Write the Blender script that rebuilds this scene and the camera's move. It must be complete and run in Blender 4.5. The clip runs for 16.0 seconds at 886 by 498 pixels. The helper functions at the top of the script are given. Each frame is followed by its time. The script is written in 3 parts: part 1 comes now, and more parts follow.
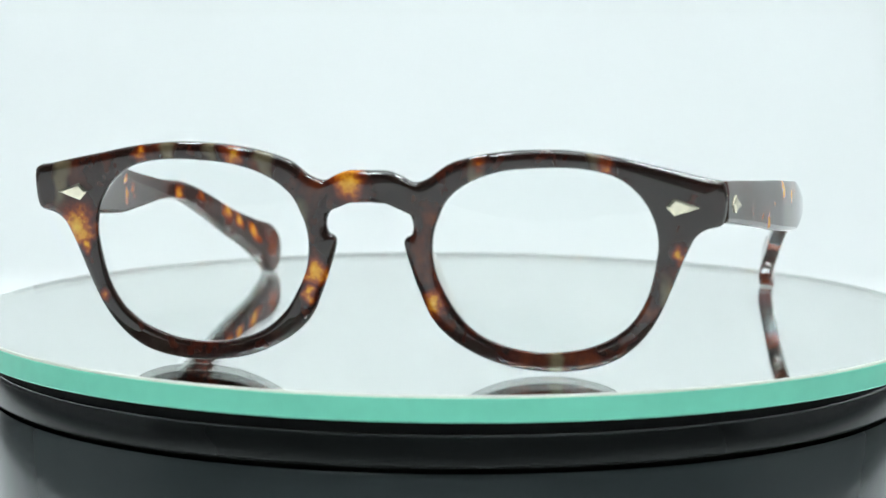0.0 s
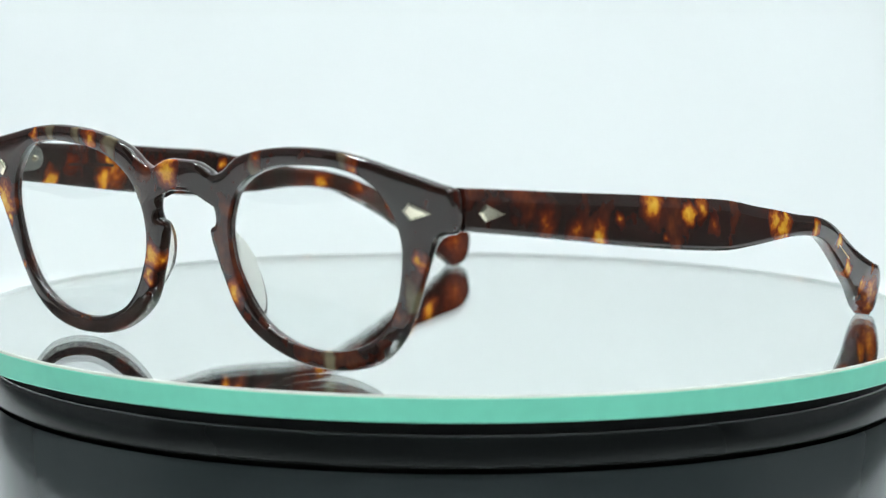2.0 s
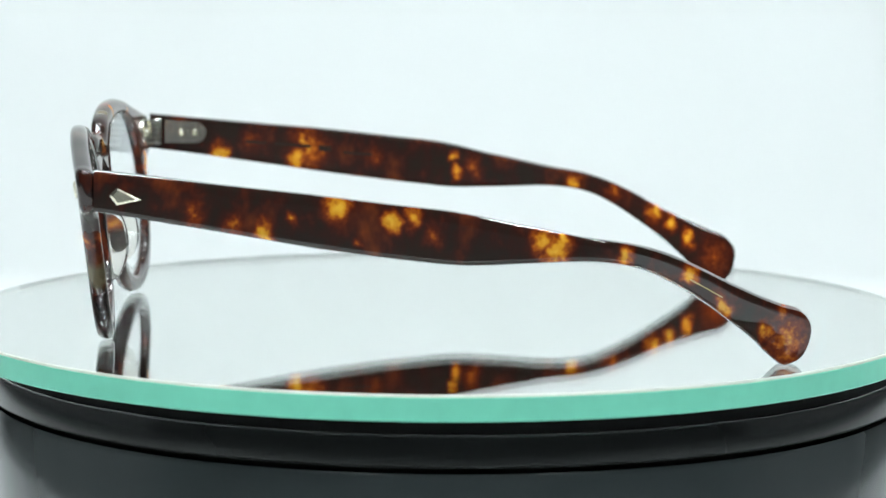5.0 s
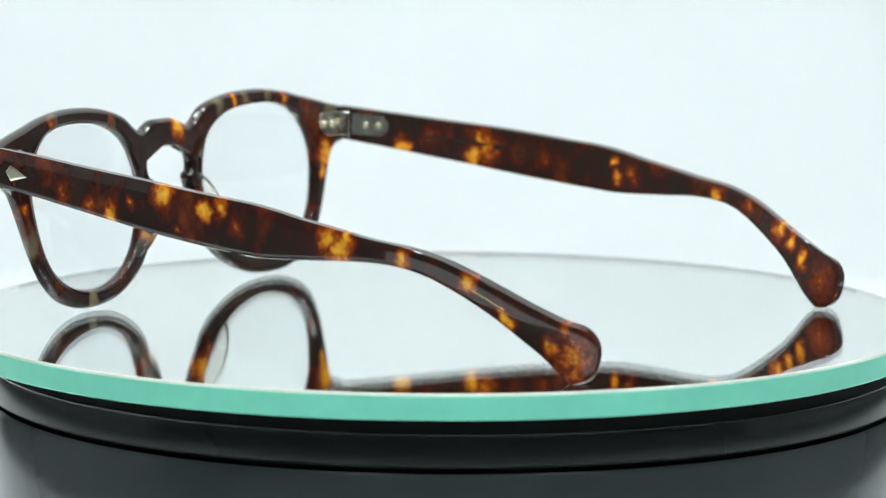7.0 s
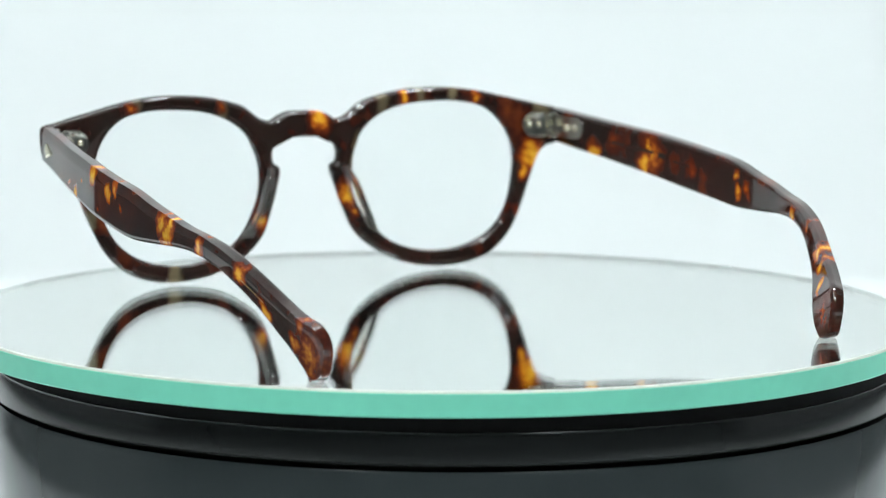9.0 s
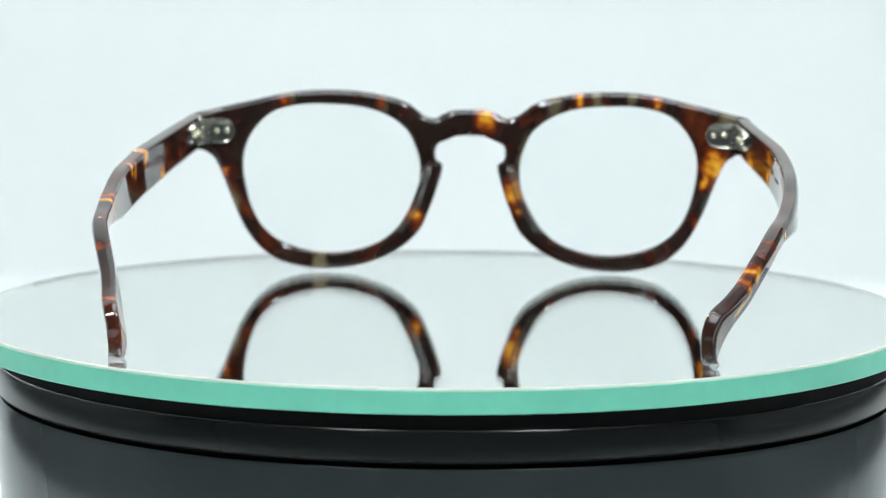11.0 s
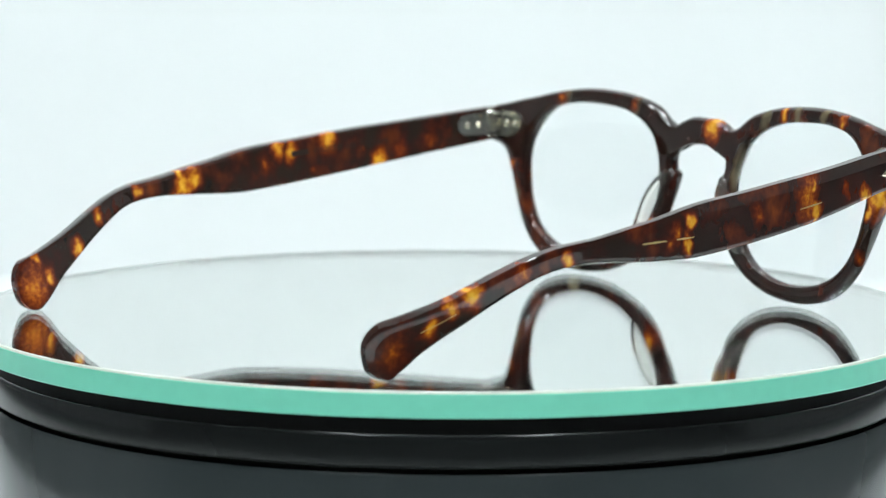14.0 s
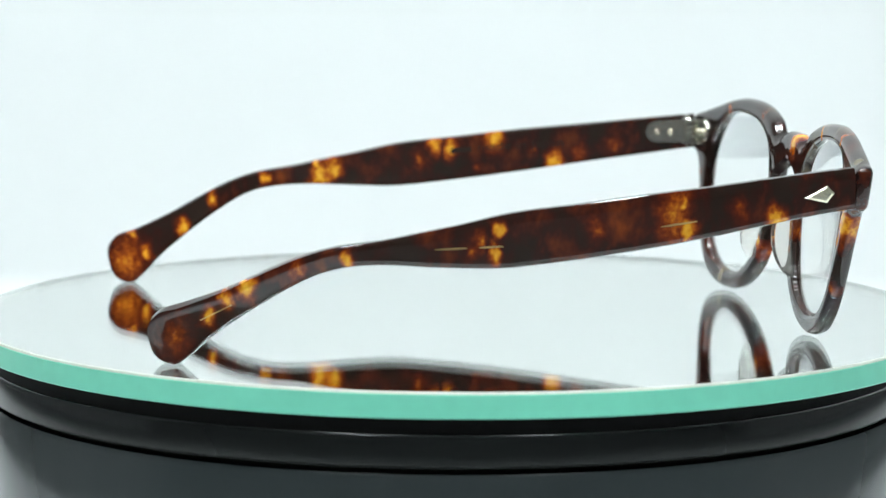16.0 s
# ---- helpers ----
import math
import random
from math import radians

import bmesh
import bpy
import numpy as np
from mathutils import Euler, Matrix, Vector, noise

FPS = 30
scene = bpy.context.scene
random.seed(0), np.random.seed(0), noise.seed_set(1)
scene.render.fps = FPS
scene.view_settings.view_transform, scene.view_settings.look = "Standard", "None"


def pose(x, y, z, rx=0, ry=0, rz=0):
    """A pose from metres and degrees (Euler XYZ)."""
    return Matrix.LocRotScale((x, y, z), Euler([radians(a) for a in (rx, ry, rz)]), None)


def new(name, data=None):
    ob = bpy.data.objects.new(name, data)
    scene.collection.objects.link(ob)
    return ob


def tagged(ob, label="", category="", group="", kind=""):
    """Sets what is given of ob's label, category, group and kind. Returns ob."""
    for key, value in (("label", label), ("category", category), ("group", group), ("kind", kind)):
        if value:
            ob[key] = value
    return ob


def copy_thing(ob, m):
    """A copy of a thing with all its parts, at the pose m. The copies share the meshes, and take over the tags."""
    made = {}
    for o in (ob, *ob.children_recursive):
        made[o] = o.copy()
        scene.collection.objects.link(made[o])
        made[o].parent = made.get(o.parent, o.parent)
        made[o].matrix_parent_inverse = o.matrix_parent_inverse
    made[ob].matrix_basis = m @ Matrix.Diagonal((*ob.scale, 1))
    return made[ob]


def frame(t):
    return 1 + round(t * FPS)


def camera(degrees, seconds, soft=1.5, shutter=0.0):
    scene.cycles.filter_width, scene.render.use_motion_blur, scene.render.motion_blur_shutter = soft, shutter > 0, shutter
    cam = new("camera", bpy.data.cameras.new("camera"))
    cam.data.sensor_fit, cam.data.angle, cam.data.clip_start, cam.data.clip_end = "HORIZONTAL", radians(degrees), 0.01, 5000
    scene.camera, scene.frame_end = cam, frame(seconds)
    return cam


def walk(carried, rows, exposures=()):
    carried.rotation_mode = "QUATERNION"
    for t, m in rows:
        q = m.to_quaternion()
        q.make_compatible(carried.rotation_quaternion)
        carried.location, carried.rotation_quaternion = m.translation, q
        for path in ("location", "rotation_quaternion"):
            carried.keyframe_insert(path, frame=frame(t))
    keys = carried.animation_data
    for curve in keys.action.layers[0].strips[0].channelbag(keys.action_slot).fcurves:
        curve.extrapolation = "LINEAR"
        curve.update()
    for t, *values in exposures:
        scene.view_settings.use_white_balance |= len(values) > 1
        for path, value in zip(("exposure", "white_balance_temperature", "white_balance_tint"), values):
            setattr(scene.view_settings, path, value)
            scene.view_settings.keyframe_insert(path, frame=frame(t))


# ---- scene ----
cam = camera(16.273, 16.0, soft=1.2)
cam.data.dof.use_dof = True
cam.data.dof.focus_distance = 0.648
cam.data.dof.aperture_fstop = 23.0

# ---- camera: it stands still, but for a slight slide back while the lens is focused far ----
RIGHT = Vector((0.999983, 0.002472, 0.005246))
UP = Vector((-0.005514, 0.125193, 0.992117))
AHEAD = Vector((-0.001795, 0.992129, -0.125205))


def eye_pose(back):
    m = Matrix((RIGHT, UP, -AHEAD)).transposed().to_4x4()
    m.translation = Vector((0.0, -0.680, 0.10063)) - AHEAD * back
    return m


walk(cam, [(0.0, eye_pose(-0.0036)), (8.2, eye_pose(-0.0030)), (8.8, eye_pose(0.0)), (9.8, eye_pose(0.0095)), (10.3, eye_pose(0.0099)),
           (13.55, eye_pose(0.0099)), (13.85, eye_pose(-0.0050)), (16.0, eye_pose(-0.0050))],
     exposures=[(0.0, 0.0), (4.0, 0.05), (8.2, 0.06), (10.3, 0.01), (13.4, 0.01), (14.0, 0.06), (16.0, 0.08)])

# ---- world: a closed room, so only a faint ambient ----
world = bpy.data.worlds.new("world")
scene.world = world
world.use_nodes = True
world.node_tree.nodes["Background"].inputs["Color"].default_value = (0.85, 0.95, 1.0, 1)
world.node_tree.nodes["Background"].inputs["Strength"].default_value = 0.3

LAMP = 92.0         # glow of the small ceiling lamps
PANEL = 20.0         # glow of the bar lamps
TINT = (0.885, 0.985, 1.0)


# ---- materials ----
def material(name):
    m = bpy.data.materials.new(name)
    m.use_nodes = True
    return m, m.node_tree, m.node_tree.nodes["Principled BSDF"]


def link(tree, a, b):
    tree.links.new(a, b)


def plain(name, colour, rough=0.5, metal=0.0, grain=0.0, scale=400.0, coat=0.0, bump=0.0):
    m, tree, bsdf = material(name)
    bsdf.inputs["Roughness"].default_value = rough
    bsdf.inputs["Metallic"].default_value = metal
    bsdf.inputs["Coat Weight"].default_value = coat
    coords = tree.nodes.new("ShaderNodeTexCoord")
    fine = tree.nodes.new("ShaderNodeTexNoise")
    fine.inputs["Scale"].default_value = scale
    fine.inputs["Detail"].default_value = 6
    link(tree, coords.outputs["Object"], fine.inputs["Vector"])
    broad = tree.nodes.new("ShaderNodeTexNoise")
    broad.inputs["Scale"].default_value = scale / 14
    link(tree, coords.outputs["Object"], broad.inputs["Vector"])
    both = tree.nodes.new("ShaderNodeMath")
    both.operation = "ADD"
    link(tree, fine.outputs["Fac"], both.inputs[0])
    link(tree, broad.outputs["Fac"], both.inputs[1])
    ramp = tree.nodes.new("ShaderNodeMapRange")
    ramp.inputs["From Min"].default_value, ramp.inputs["From Max"].default_value = 0.6, 1.4
    ramp.inputs["To Min"].default_value, ramp.inputs["To Max"].default_value = 1 - grain, 1 + grain
    link(tree, both.outputs[0], ramp.inputs["Value"])
    mix = tree.nodes.new("ShaderNodeVectorMath")
    mix.operation = "SCALE"
    mix.inputs[0].default_value = colour
    link(tree, ramp.outputs[0], mix.inputs["Scale"])
    link(tree, mix.outputs[0], bsdf.inputs["Base Color"])
    rr = tree.nodes.new("ShaderNodeMapRange")
    rr.inputs["To Min"].default_value, rr.inputs["To Max"].default_value = rough * (1 - grain), rough * (1 + grain)
    link(tree, broad.outputs["Fac"], rr.inputs["Value"])
    link(tree, rr.outputs[0], bsdf.inputs["Roughness"])
    if bump:
        b = tree.nodes.new("ShaderNodeBump")
        b.inputs["Strength"].default_value = bump
        b.inputs["Distance"].default_value = 0.0002
        link(tree, fine.outputs["Fac"], b.inputs["Height"])
        link(tree, b.outputs[0], bsdf.inputs["Normal"])
    return m


def tortoise(name, spots, seed, deep=1.0, smoke=()):
    """Polished tortoiseshell acetate: near-black brown with rust clouds, and amber blotches at spots (x, y, z, radius in mm)."""
    m, tree, bsdf = material(name)
    n = tree.nodes
    coords = n.new("ShaderNodeTexCoord")
    mm = n.new("ShaderNodeVectorMath")
    mm.operation = "SCALE"
    mm.inputs["Scale"].default_value = 1000.0
    link(tree, coords.outputs["Object"], mm.inputs[0])
    moved = n.new("ShaderNodeVectorMath")
    moved.operation = "ADD"
    moved.inputs[1].default_value = (seed * 37.0, seed * 11.0, 0)
    link(tree, mm.outputs[0], moved.inputs[0])
    # wavering edges of the blotches
    warp = n.new("ShaderNodeTexNoise")
    warp.inputs["Scale"].default_value = 0.23
    warp.inputs["Detail"].default_value = 1.8
    warp.inputs["Roughness"].default_value = 0.5
    link(tree, moved.outputs[0], warp.inputs["Vector"])
    off = n.new("ShaderNodeVectorMath")
    off.operation = "MULTIPLY_ADD"
    off.inputs[1].default_value = (4.4, 4.4, 4.4)
    off.inputs[2].default_value = (-2.2, -2.2, -2.2)
    link(tree, warp.outputs["Color"], off.inputs[0])
    place = n.new("ShaderNodeVectorMath")
    place.operation = "ADD"
    link(tree, mm.outputs[0], place.inputs[0])
    link(tree, off.outputs[0], place.inputs[1])
    least = None
    for x, y, z, r, *pale in spots:
        # a blotch runs through the sheet's thickness and stands taller than wide
        r *= 1.12
        inv = (0.12 / r if abs(y) > 12 else 1 / r, 1 / r if abs(y) > 12 else 0.12 / r, 0.72 / r)
        d = n.new("ShaderNodeVectorMath")
        d.operation = "MULTIPLY_ADD"
        d.inputs[1].default_value = inv
        d.inputs[2].default_value = (-x * inv[0], -y * inv[1], -z * inv[2])
        link(tree, place.outputs[0], d.inputs[0])
        length = n.new("ShaderNodeVectorMath")
        length.operation = "LENGTH"
        link(tree, d.outputs[0], length.inputs[0])
        far = length.outputs["Value"]
        if pale:                              # a weaker blotch, rust without an amber heart
            weak = n.new("ShaderNodeMath")
            weak.operation = "ADD"
            weak.inputs[1].default_value = pale[0]
            link(tree, far, weak.inputs[0])
            far = weak.outputs[0]
        if least is None:
            least = far
        else:
            low = n.new("ShaderNodeMath")
            low.operation = "MINIMUM"
            link(tree, least, low.inputs[0])
            link(tree, far, low.inputs[1])
            least = low.outputs[0]
    amber = n.new("ShaderNodeValToRGB")
    e = amber.color_ramp.elements
    e[0].position, e[0].color = 0.0, (0.86, 0.47, 0.045, 1)
    e[1].position, e[1].color = 1.0, (0.055, 0.011, 0.0065, 1)
    for p, c in ((0.30, (0.72, 0.30, 0.018, 1)), (0.46, (0.44, 0.105, 0.010, 1)), (0.64, (0.19, 0.030, 0.007, 1)), (0.82, (0.10, 0.015, 0.006, 1))):
        k = e.new(p)
        k.color = c
    # flecks within a blotch
    fleck = n.new("ShaderNodeTexNoise")
    fleck.inputs["Scale"].default_value = 0.85
    fleck.inputs["Detail"].default_value = 2.5
    link(tree, moved.outputs[0], fleck.inputs["Vector"])
    uneven = n.new("ShaderNodeMapRange")
    uneven.inputs["From Min"].default_value, uneven.inputs["From Max"].default_value = 0.3, 0.7
    uneven.inputs["To Min"].default_value, uneven.inputs["To Max"].default_value = -0.13, 0.15
    link(tree, fleck.outputs["Fac"], uneven.inputs["Value"])
    half = n.new("ShaderNodeMath")
    half.operation = "MULTIPLY_ADD"
    half.inputs[1].default_value = 0.56
    link(tree, least, half.inputs[0])
    link(tree, uneven.outputs[0], half.inputs[2])
    link(tree, half.outputs[0], amber.inputs["Fac"])
    # body colour in clouds, stretched upright
    tall = n.new("ShaderNodeVectorMath")
    tall.operation = "MULTIPLY"
    tall.inputs[1].default_value = (1.0, 1.0, 0.7)
    link(tree, moved.outputs[0], tall.inputs[0])
    cloud = n.new("ShaderNodeTexNoise")
    cloud.inputs["Scale"].default_value = 0.13
    cloud.inputs["Detail"].default_value = 3.4
    cloud.inputs["Roughness"].default_value = 0.62
    cloud.inputs["Distortion"].default_value = 0.1
    link(tree, tall.outputs[0], cloud.inputs["Vector"])
    body = n.new("ShaderNodeValToRGB")
    e = body.color_ramp.elements
    e[0].position, e[0].color = 0.42, (0.026, 0.0160, 0.0125, 1)
    e[1].position, e[1].color = 0.80, (0.23, 0.050, 0.011, 1)
    for p, c in ((0.53, (0.035, 0.0125, 0.0095, 1)), (0.60, (0.072, 0.0165, 0.0090, 1)), (0.69, (0.128, 0.027, 0.0100, 1))):
        k = e.new(p)
        k.color = c
    link(tree, cloud.outputs["Fac"], body.inputs["Fac"])
    tone = n.new("ShaderNodeVectorMath")
    tone.operation = "SCALE"
    tone.inputs["Scale"].default_value = deep
    link(tree, body.outputs[0], tone.inputs[0])
    ground = tone.outputs[0]
    # clear smoky bands in the sheet
    for x, z, r in smoke:
        d = n.new("ShaderNodeVectorMath")
        d.operation = "MULTIPLY_ADD"
        d.inputs[1].default_value = (1 / r, 0.0, 0.3 / r)
        d.inputs[2].default_value = (-x / r, 0.0, -0.3 * z / r)
        link(tree, place.outputs[0], d.inputs[0])
        length = n.new("ShaderNodeVectorMath")
        length.operation = "LENGTH"
        link(tree, d.outputs[0], length.inputs[0])
        veil = n.new("ShaderNodeMapRange")
        veil.interpolation_type = "SMOOTHSTEP"
        veil.inputs["From Min"].default_value, veil.inputs["From Max"].default_value = 1.5, 0.4
        link(tree, length.outputs["Value"], veil.inputs["Value"])
        pale_mix = n.new("ShaderNodeMix")
        pale_mix.data_type = "RGBA"
        pale_mix.inputs["B"].default_value = (0.135, 0.105, 0.062, 1)
        link(tree, veil.outputs[0], pale_mix.inputs["Factor"])
        link(tree, ground, pale_mix.inputs["A"])
        ground = pale_mix.outputs["Result"]
    share = n.new("ShaderNodeMapRange")
    share.interpolation_type = "SMOOTHSTEP"
    share.inputs["From Min"].default_value, share.inputs["From Max"].default_value = 2.2, 1.0
    link(tree, least, share.inputs["Value"])
    mix = n.new("ShaderNodeMix")
    mix.data_type = "RGBA"
    link(tree, share.outputs[0], mix.inputs["Factor"])
    link(tree, ground, mix.inputs["A"])
    link(tree, amber.outputs[0], mix.inputs["B"])
    link(tree, mix.outputs["Result"], bsdf.inputs["Base Color"])
    bsdf.inputs["IOR"].default_value = 1.56
    # finest scratches of handling
    haze = n.new("ShaderNodeTexNoise")
    haze.inputs["Scale"].default_value = 0.5
    haze.inputs["Detail"].default_value = 8
    link(tree, moved.outputs[0], haze.inputs["Vector"])
    gloss = n.new("ShaderNodeMapRange")
    gloss.inputs["To Min"].default_value, gloss.inputs["To Max"].default_value = 0.015, 0.06
    link(tree, haze.outputs["Fac"], gloss.inputs["Value"])
    link(tree, gloss.outputs[0], bsdf.inputs["Roughness"])
    return m


def glass(name, colour, ior=1.5, rough=0.0):
    m, tree, bsdf = material(name)
    bsdf.inputs["Base Color"].default_value = (*colour, 1)
    bsdf.inputs["Transmission Weight"].default_value = 1.0
    bsdf.inputs["Roughness"].default_value = rough
    bsdf.inputs["IOR"].default_value = ior
    return m


def glow(name, colour, strength):
    m = bpy.data.materials.new(name)
    m.use_nodes = True
    tree = m.node_tree
    tree.nodes.remove(tree.nodes["Principled BSDF"])
    e = tree.nodes.new("ShaderNodeEmission")
    e.inputs["Color"].default_value = (*colour, 1)
    e.inputs["Strength"].default_value = strength
    link(tree, e.outputs[0], tree.nodes["Material Output"].inputs["Surface"])
    return m


FRONT_SPOTS = [(-59.8, 0, 26.8, 2.4), (-57.6, 0, 23.0, 0.9), (-10.3, 0, 19.6, 1.6), (-11.6, 0, 15.0, 1.0, 0.4), (-26.4, 0, 42.6, 1.4, 0.2), (-3.4, 0, 38.0, 2.0), (-46.0, 0, 42.0, 1.3, 0.3),
               (-55, 0, 13.0, 1.4, 0.7), (13.4, 0, 13.6, 1.4), (46.5, 0, 41.7, 2.0, 0.75), (61.2, 0, 24.3, 1.4, 0.4), (23.0, 0, 42.0, 1.8, 0.8)]
# the last, broad spot paints the backlit glow of the tip into the colour
RIGHT_SPOTS = [(76, 53.2, 32.8, 1.9), (76, 64.0, 29.8, 1.3), (76, 68.0, 31.0, 1.5, 0.22), (76, 39.0, 27.2, 1.5), (76, 44.2, 30.0, 0.9, 0.45), (75, 96.0, 24.0, 2.0), (75, 93.0, 25.8, 1.6),
               (75, 97.5, 26.6, 1.1), (74, 109.6, 23.3, 1.1), (70, 122.6, 19.0, 1.1), (66, 130.0, 12.6, 1.2), (61, 138.5, 7.2, 1.3, 0.15), (59, 141.5, 11.0, 1.0), (75, 25.0, 31.0, 3.0, 0.9),
               (75, 57.5, 25.5, 1.2, 0.9), (75, 33.0, 29.0, 2.2, 0.7), (75, 72.0, 27.0, 2.4, 0.8), (62, 143.0, 5.0, 5.0, 0.66)]
LEFT_SPOTS = [(-75, 41.8, 30.4, 4.4, 0.58), (-75, 40.2, 32.6, 0.9, 0.15), (-75, 81.5, 26.0, 2.0, 0.7), (-75, 39.0, 27.6, 1.5), (-72, 20.5, 28.6, 1.6), (-77, 77.2, 28.4, 1.0), (-77, 77.9, 24.2, 1.1, 0.1), (-73, 106.6, 22.4, 1.1), (-66, 125.6, 16.4, 1.5),
              (-60, 133.0, 10.2, 1.2), (-62, 129.4, 14.0, 1.1), (-75, 58.0, 28.0, 2.5, 0.95), (-75, 83.0, 24.0, 2.0, 0.9), (-75, 28.0, 32.0, 2.5, 0.9), (-56, 139.5, 6.0, 5.5, 1.0), (-68, 116.0, 20.0, 2.5, 0.8)]

SMOKE = [(45.5, 42.0, 1.6), (22.5, 42.0, 1.4), (36.8, 2.4, 1.6), (-20.5, 43.0, 1.7), (-31.0, 43.5, 1.2), (-13.5, 27.0, 1.8), (-40.0, 43.5, 1.3), (-63.0, 36.0, 1.5), (58.5, 15.0, 1.3)]
M_FRONT = tortoise("tortoiseshell_front", FRONT_SPOTS, 1, 0.85, SMOKE)
M_RIGHT = tortoise("tortoiseshell_temple_one", RIGHT_SPOTS, 2, 1.02)
M_LEFT = tortoise("tortoiseshell_temple_two", LEFT_SPOTS, 3, 1.02)
M_LENS = glass("demo_lens", (0.985, 0.995, 0.99), 1.5)
M_LENS.node_tree.nodes["Principled BSDF"].inputs["Thin Film Thickness"].default_value = 100.0
M_LENS.node_tree.nodes["Principled BSDF"].inputs["Thin Film IOR"].default_value = 1.38
M_PAD = glass("smoky_acetate", (0.88, 0.86, 0.82), 1.45, 0.03)
M_PAD.node_tree.nodes["Principled BSDF"].inputs["Transmission Weight"].default_value = 0.95
M_SILVER = plain("polished_nickel_silver", (0.86, 0.80, 0.63), 0.26, 1.0, 0.10, 900)
M_STEEL = plain("hinge_steel", (0.84, 0.82, 0.74), 0.16, 1.0, 0.15, 1200, bump=0.05)
M_GOLD = plain("core_wire_brass", (0.62, 0.46, 0.19), 0.3, 1.0, 0.15, 900)
M_INK = plain("matt_print", (0.03, 0.02, 0.018), 0.8, 0.0, 0.1)
M_INK.node_tree.nodes["Principled BSDF"].inputs["Specular IOR Level"].default_value = 0.02
M_PLATE = glass("float_glass", (1.0, 1.0, 1.0), 1.5)
M_MIRROR = plain("silvering", (0.97, 1.0, 0.98), 0.0, 1.0)
M_EDGE = plain("ground_green_glass_edge", (0.20, 0.71, 0.52), 0.38, 0.0, 0.05, 300, bump=0.05)
M_ARRIS = plain("ground_arris", (0.66, 0.68, 0.60), 0.5, 0.0, 0.1, 600)
M_BLACK = plain("black_gloss_plastic", (0.010, 0.011, 0.011), 0.18, 0.0, 0.1, 60)
M_BLACK2 = plain("black_satin_plastic", (0.036, 0.043, 0.045), 0.20, 0.0, 0.08, 60)
# shade below the glass and in the groove, put into a near-black colour
M_GAP = plain("painted_gap_shade", (0.004, 0.004, 0.004), 0.7, 0.0, 0.2)
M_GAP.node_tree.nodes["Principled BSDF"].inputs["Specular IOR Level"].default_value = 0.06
M_BLACK.node_tree.nodes["Principled BSDF"].inputs["Specular IOR Level"].default_value = 0.36
M_PAPER = plain("white_paper_sweep", (0.845, 0.855, 0.855), 0.85, 0.0, 0.012, 6)
M_WALL = plain("white_studio_wall", (0.80, 0.81, 0.81), 0.9, 0.0, 0.03, 5)
M_DIM = plain("grey_studio_wall", (0.13, 0.137, 0.142), 0.9, 0.0, 0.05, 5)
M_HOUSING = plain("lamp_housing", (0.7, 0.7, 0.7), 0.4, 0.0, 0.1)
M_GLOW = glow("lamp_glow", TINT, LAMP)
M_PANEL = glow("panel_glow", TINT, PANEL)


# ---- mesh helpers ----
def part(name, bm, mat, parent=None, label="", smooth=True):
    bmesh.ops.recalc_face_normals(bm, faces=bm.faces)
    me = bpy.data.meshes.new(name)
    bm.to_mesh(me)
    bm.free()
    me.materials.append(mat)
    if smooth:
        for p in me.polygons:
            p.use_smooth = True
        me.set_sharp_from_angle(angle=radians(38))
    ob = new(name, me)
    if parent is not None:
        ob.parent = parent
    return tagged(ob, label)


def spun(profile, sides=160, centre=(0.0, 0.0), closed=True):
    """A body of revolution about z from (radius, height) pairs."""
    bm = bmesh.new()
    rings = []
    for r, z in profile:
        if r < 1e-7:
            rings.append([bm.verts.new((centre[0], centre[1], z))])
        else:
            rings.append([bm.verts.new((centre[0] + r * math.cos(2 * math.pi * i / sides), centre[1] + r * math.sin(2 * math.pi * i / sides), z)) for i in range(sides)])
    pairs = list(zip(rings, rings[1:]))
    if closed:
        pairs.append((rings[-1], rings[0]))
    for a, b in pairs:
        for i in range(sides):
            j = (i + 1) % sides
            if len(a) == 1 and len(b) == 1:
                break
            if len(a) == 1:
                bm.faces.new((a[0], b[i], b[j]))
            elif len(b) == 1:
                bm.faces.new((a[i], b[0], a[j]))
            else:
                bm.faces.new((a[i], b[i], b[j], a[j]))
    return bm


def box(bm, lo, hi, bevel=0.0):
    r = bmesh.ops.create_cube(bm, size=1.0)
    for v in r["verts"]:
        v.co = Vector([lo[k] + (v.co[k] + 0.5) * (hi[k] - lo[k]) for k in range(3)])
    if bevel:
        edges = list({e for v in r["verts"] for e in v.link_edges})
        bmesh.ops.bevel(bm, geom=edges, offset=bevel, segments=2, profile=0.5, affect="EDGES")


